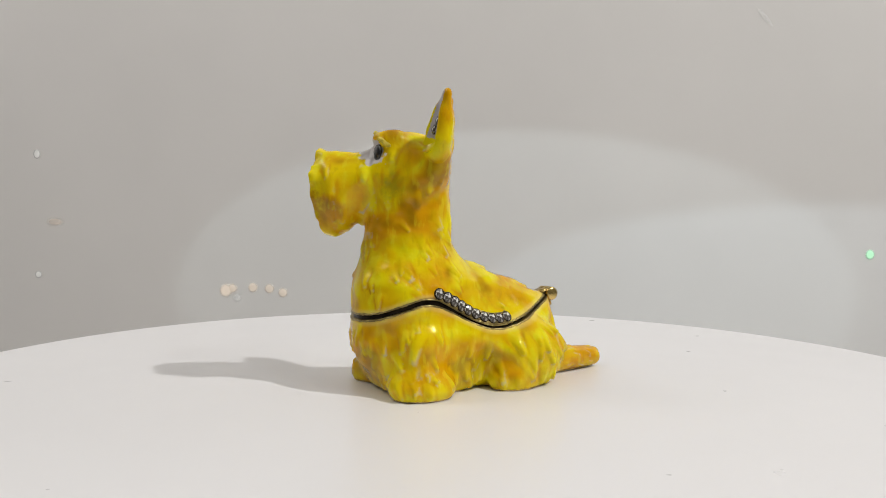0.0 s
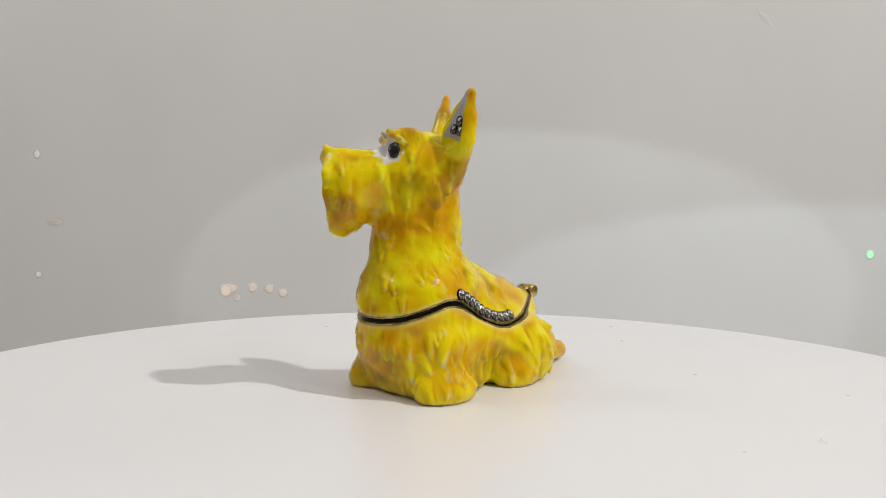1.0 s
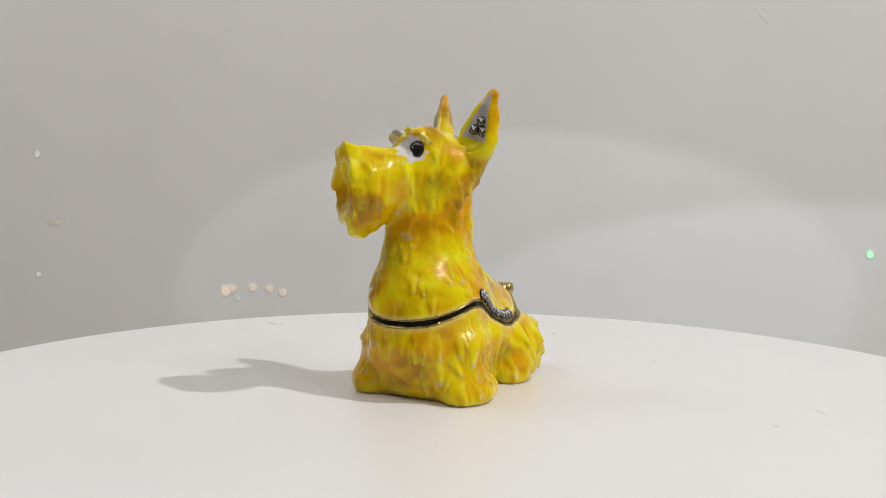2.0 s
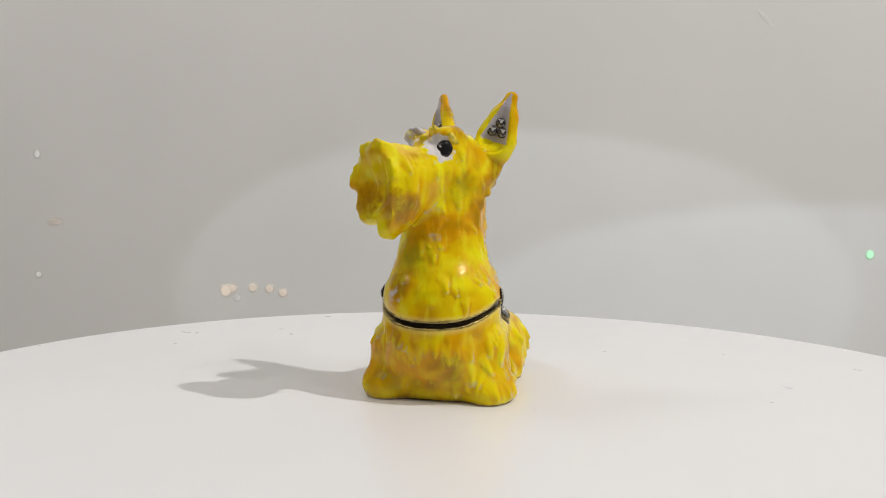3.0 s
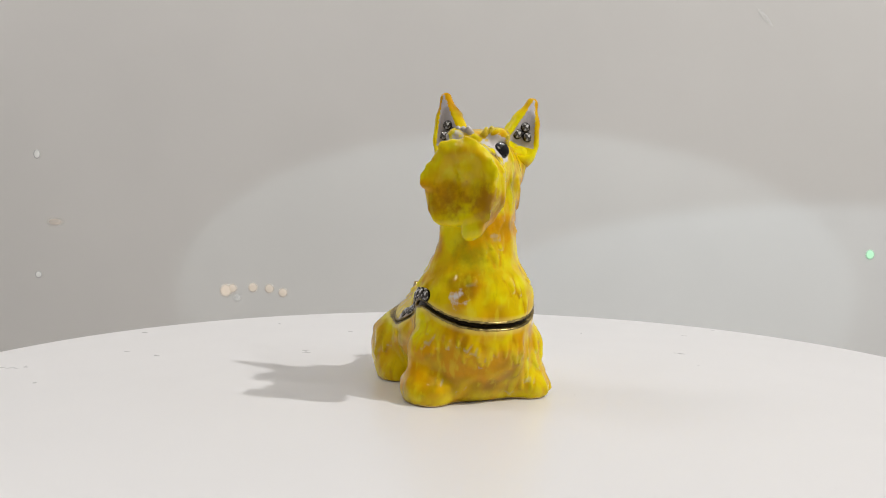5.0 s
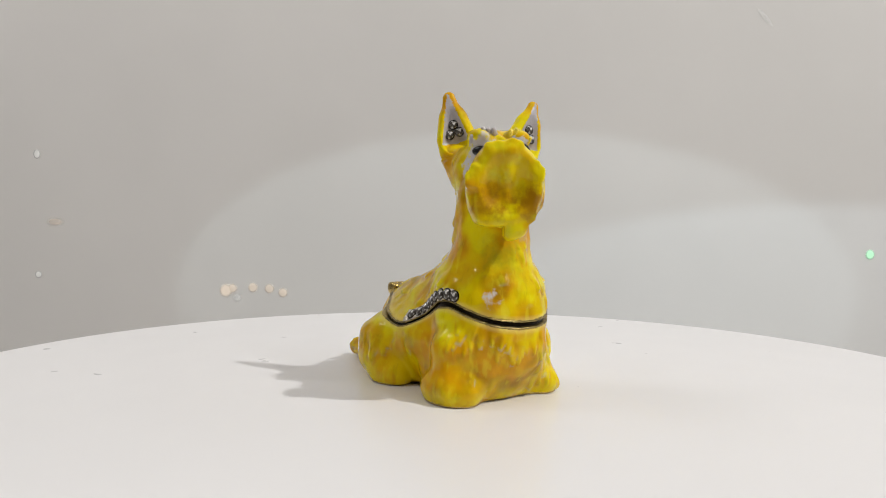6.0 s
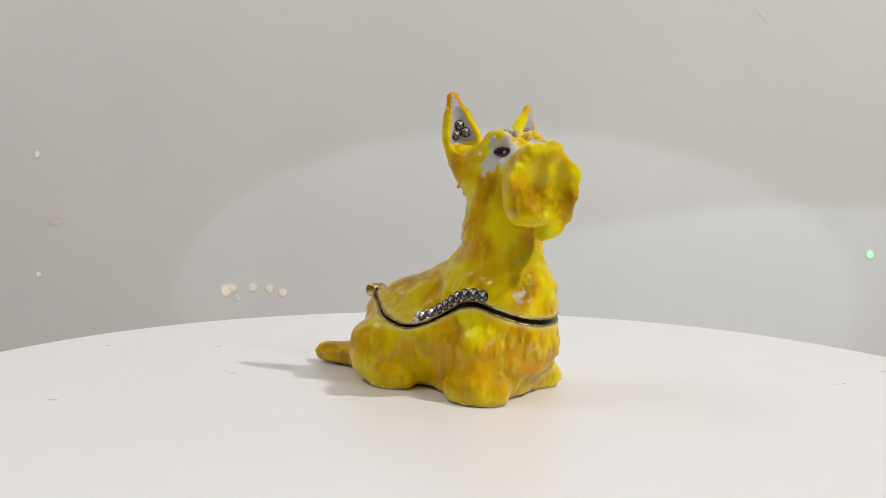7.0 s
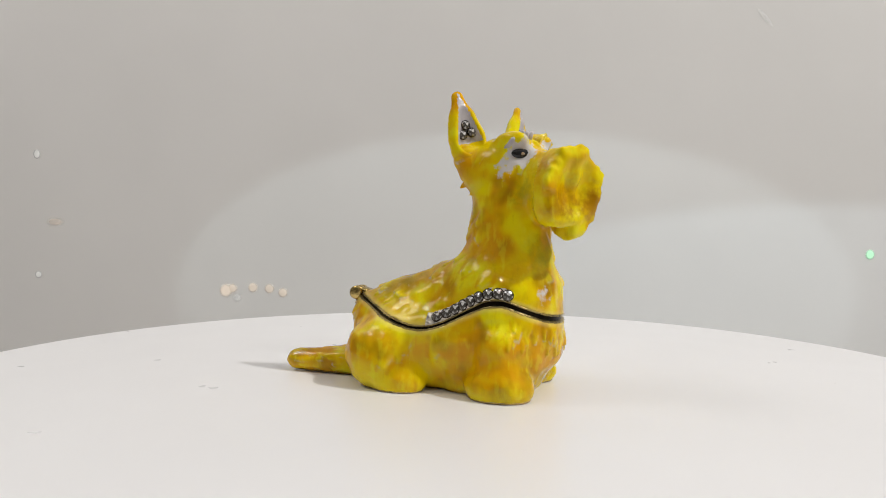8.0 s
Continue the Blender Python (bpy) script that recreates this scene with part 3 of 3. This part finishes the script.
    for name, lo, hi, swell, mat in (
        ("lower_rim", -1, -0.34, 0.10, RIM),
        ("upper_rim", 0.34, 1, 0.10, RIM),
        ("inner_band", 0, 0, -0.55, BRONZE),
    ):
        if name == "inner_band":
            v = np.maximum(d - swell, np.abs(z - mid) - slot - 0.25)
        elif lo < 0:
            v = np.maximum(d - swell, np.maximum(z - (mid - slot), (mid - slot - 0.42) - z))
        else:
            v = np.maximum(d - swell, np.maximum((mid + slot) - z, z - (mid + slot + 0.42)))
        vs, qs = skin(axes, v)
        me = bpy.data.meshes.new(name)
        me.from_pydata((vs * MM).tolist(), [], qs.tolist())
        finish(name, me, mat, lid if name == "upper_rim" else base)

    axes, g = lattice((-46, -8, -0.6), (-18, 7, 9), 0.3)
    v = cone(g * np.array((1, 0.9, 1), np.float32), (-20, 0, 3.4), (-39.4, -1.6, 2.6), 4.0, 2.3)
    v = np.maximum(v, 0.55 - g[..., 2])
    vs, qs = skin(axes, v)
    nor = normals_of(vs, qs)
    lift, brim, ditch = tufts(vs, nor, rng, 60, 4.0, 0.9, 0.35, vs[:, 2] > 1, lambda o: np.array((-1.0, 0, -0.1)))
    tail = finish("tail", fur_mesh("tail", vs + nor * lift[:, None], qs, lift, brim, 0.4, 0, 0.15), ENAMEL, base)
    foot = np.maximum(cone(g * np.array((1, 0.9, 1), np.float32), (-20, 0, 3.4), (-39.4, -1.6, 2.6), 4.1, 2.4), np.abs(g[..., 2] - 0.3) - 0.28)
    vs, qs = skin(axes, foot)
    me = bpy.data.meshes.new("tail_sole")
    me.from_pydata((vs * MM).tolist(), [], qs.tolist())
    finish("tail_sole", me, GOLD, base, "bare gold underside of the tail")

    axes, g = lattice((-28, -18, -0.6), (27, 19, 1.4), 0.3)
    v = np.maximum(torso(g) - 0.1, np.abs(g[..., 2] - 0.3) - 0.28)
    vs, qs = skin(axes, v)
    me = bpy.data.meshes.new("sole")
    me.from_pydata((vs * MM).tolist(), [], qs.tolist())
    finish("sole", me, GOLD, base, "bare gold sole plate")

    stone, cup = crystal_mesh(), collar_mesh()

    def set_stone(o, n, radius, parent):
        for name, me in (("crystal", stone), ("collar", cup)):
            ob = new(name, me)
            ob.parent = parent
            ob.matrix_basis = frame_of(o, n) @ Matrix.Scale(radius, 4) @ pose(0, 0, 0, 0, 0, rng.uniform(0, 45))

    for side in (1, -1):
        start = 10.4 if side > 0 else 15.0
        band = np.maximum(np.abs(z - mid - slot - 1.55) - 1.3, np.abs(g0[..., 0] - (start - 8.6)) - 9.0)
        v = np.maximum(np.maximum(np.abs(d - 0.02) - 0.16, band), 4 - side * g0[..., 1])
        vs, qs = skin(axes0, v)
        me = bpy.data.meshes.new("crystal_setting")
        me.from_pydata((vs * MM).tolist(), [], qs.tolist())
        finish("crystal_setting", me, RIM if side > 0 else PEWTER, lid, "dull gold strip that holds the crystals" if side > 0 else "pale metal strip that holds the crystals")
        x = start
        for i in range(10 if side > 0 else 9):
            o, n = on_surface(x, float(seam(x)) + 0.1 + float(gap(x)) + 1.45, side)
            set_stone(o + n * 0.22, n, 1.06, lid)
            slope = float(seam(x - 0.5) - seam(x + 0.5))
            x -= 2.05 / math.hypot(1, slope)
    for side, tip, root in ((1, (2.5, 10.7, 62.3), (5.0, 7.0, 50.0)), (-1, (2.0, -8.5, 63.8), (4.6, -6.3, 50.4))):
        ob, places = ear(side, tip, root, lid)
        for o, n in places:
            set_stone(o, n, 0.92, lid)

    for k, side in enumerate((1, -1)):
        o = head_point(17.1, side * 4.0, 50.0)
        n = head_point(17.1 + 0.88, side * 4.0 + (0.36 if side > 0 else -0.62), 50.15) - o
        n /= np.linalg.norm(n)
        bm = bmesh.new()
        bmesh.ops.create_uvsphere(bm, u_segments=24, v_segments=14, radius=1)
        bmesh.ops.scale(bm, vec=((2.4 * MM, 2.0 * MM, 0.7 * MM) if side > 0 else (2.1 * MM, 1.05 * MM, 0.7 * MM)), verts=bm.verts)
        z_ax = Vector(n)
        x_ax = Vector((0, 0, 1)).cross(z_ax).normalized()
        m4 = Matrix((x_ax, z_ax.cross(x_ax), z_ax)).transposed().to_4x4()
        m4.translation = Vector(o) * MM
        bmesh.ops.transform(bm, matrix=m4, verts=bm.verts)
        ball = part("eye", bm, BLACK, lid, "glossy black eye")
        bm = bmesh.new()
        bmesh.ops.create_icosphere(bm, subdivisions=2, radius=1)
        bmesh.ops.transform(bm, matrix=m4 @ pose(0.15 * MM, -0.15 * MM, 0.42 * MM) @ Matrix.Diagonal((0.6 * MM, 0.42 * MM, 0.36 * MM, 1)), verts=bm.verts)
        if side > 0:
            bm.free()
            continue
        part("iris", bm, IRIS, lid, "small tan glinting iris").data.polygons.foreach_set("use_smooth", [False] * 80)

    brow_spikes(lid)
    hinge = new("clasp_barrel", bpy.data.meshes.new("clasp_barrel"))
    bm = lathe([(0, -2.7), (0.7, -2.7), (1.0, -2.5), (1.05, -1.0), (0.8, -0.9), (0.8, -0.8), (1.05, -0.7), (1.05, 0.7), (0.8, 0.8), (0.8, 0.9), (1.05, 1.0), (1.0, 2.5), (0.7, 2.7), (0, 2.7)], 20)
    bmesh.ops.transform(bm, matrix=pose(-24.3 * MM, 0.3 * MM, 19.2 * MM) @ Matrix.Diagonal((1.5 * MM, 0.85 * MM, 1.5 * MM, 1)) @ pose(0, 0, 0, 90, 0, 0), verts=bm.verts)
    bm.to_mesh(hinge.data)
    bm.free()
    hinge.parent = thing
    hinge.data.materials.append(GOLD)
    hinge.data.polygons.foreach_set("use_smooth", [True] * len(hinge.data.polygons))
    tagged(hinge, "small ribbed gold clasp barrel")
    for name, low, high, parent in (("clasp_plate", 19.5, 20.6, hinge), ("clasp_tab", 16.6, 19.0, hinge)):
        bm = bmesh.new()
        bmesh.ops.create_cube(bm, size=1)
        size = (3.0, 3.4, 0.6) if low > 19 else (0.6, 3.0, 2.6)
        bmesh.ops.scale(bm, vec=[v * MM for v in size], verts=bm.verts)
        bmesh.ops.bevel(bm, geom=bm.edges[:], offset=0.22 * MM, segments=2, affect="EDGES")
        spot = (-22.7, 0.3, 19.9) if low > 19 else (-24.2, 0.3, 17.6)
        bmesh.ops.transform(bm, matrix=pose(*[v * MM for v in spot], 0, 16, 0), verts=bm.verts)
        part(name, bm, GOLD, parent)
    return thing


def build_spots():
    """Glowing discs, added for reflected light specks: place across and up, size, colour, strength."""
    face = BACK_Y
    warm, cool, green = (1.0, 0.86, 0.72), (0.95, 0.95, 0.93), (0.55, 1.0, 0.66)
    for x, z, rx, rz, turn, colour, power, cover in (
        (-0.1764, -0.0223, 6.0, 6.4, 0, warm, 0.2, 0.75),
        (-0.1712, -0.0205, 4.8, 4.8, 0, warm, 0.12, 0.6),
        (-0.1674, -0.0281, 4.4, 4.4, 0, cool, 0.06, 0.3),
        (-0.1547, -0.0197, 4.8, 4.8, 0, warm, 0.12, 0.7),
        (-0.1416, -0.0205, 4.8, 4.8, 0, warm, 0.1, 0.65),
        (-0.1308, -0.0236, 4.8, 4.8, 0, warm, 0.12, 0.65),
        (-0.3261, 0.0845, 3.4, 4.6, 0, cool, 0.06, 0.8),
        (-0.3123, 0.0309, 8.5, 4.2, 0, warm, 0.0, 0.35),
        (-0.3259, -0.0112, 3.4, 3.4, 0, cool, 0.06, 0.8),
        (0.3372, 0.0119, 4.4, 4.9, 0, green, 0.28, 0.9),
        (0.2484, 0.1976, 11.0, 2.8, 48, cool, 0.06, 0.28),
    ):
        bm = lathe([(0, -0.0006), (0.7, -0.0004), (0.93, -0.0001), (1.0, 0.0004)], 28)
        bmesh.ops.transform(bm, matrix=Matrix.Diagonal((rx * MM, 1, rz * MM, 1)) @ pose(0, 0, 0, -90, 0, 0), verts=bm.verts)
        name = "green_light_speck" if colour is green else "light_speck"
        ob = part(name, bm, glow("speck_glow", colour, power, cover))
        ob.matrix_basis = pose(x, face - 0.0003, z, 0, turn, 0)
        words = {warm: "small round warm white speck of reflected light on the backdrop", cool: "small faint cool white speck of reflected light on the backdrop", green: "small round green glowing speck of reflected light on the backdrop"}
        tagged(ob, words[colour], "light", "lights in the backdrop")


# ---------------------------------------------------------------- build
build_bounce_room()
build_backdrop()
build_spots()
build_table()
turntable = build_turntable()
figurine = build_figurine()


def motions():
    rows = [i * 0.5 for i in range(17)]
    walk(figurine, [(t, pose(0, 0, 0.0, 0, 0, HEADING + SPIN * t)) for t in rows])
    walk(turntable, [(t, pose(0, 0, 0, 0, 0, SPIN * t)) for t in rows])


motions()
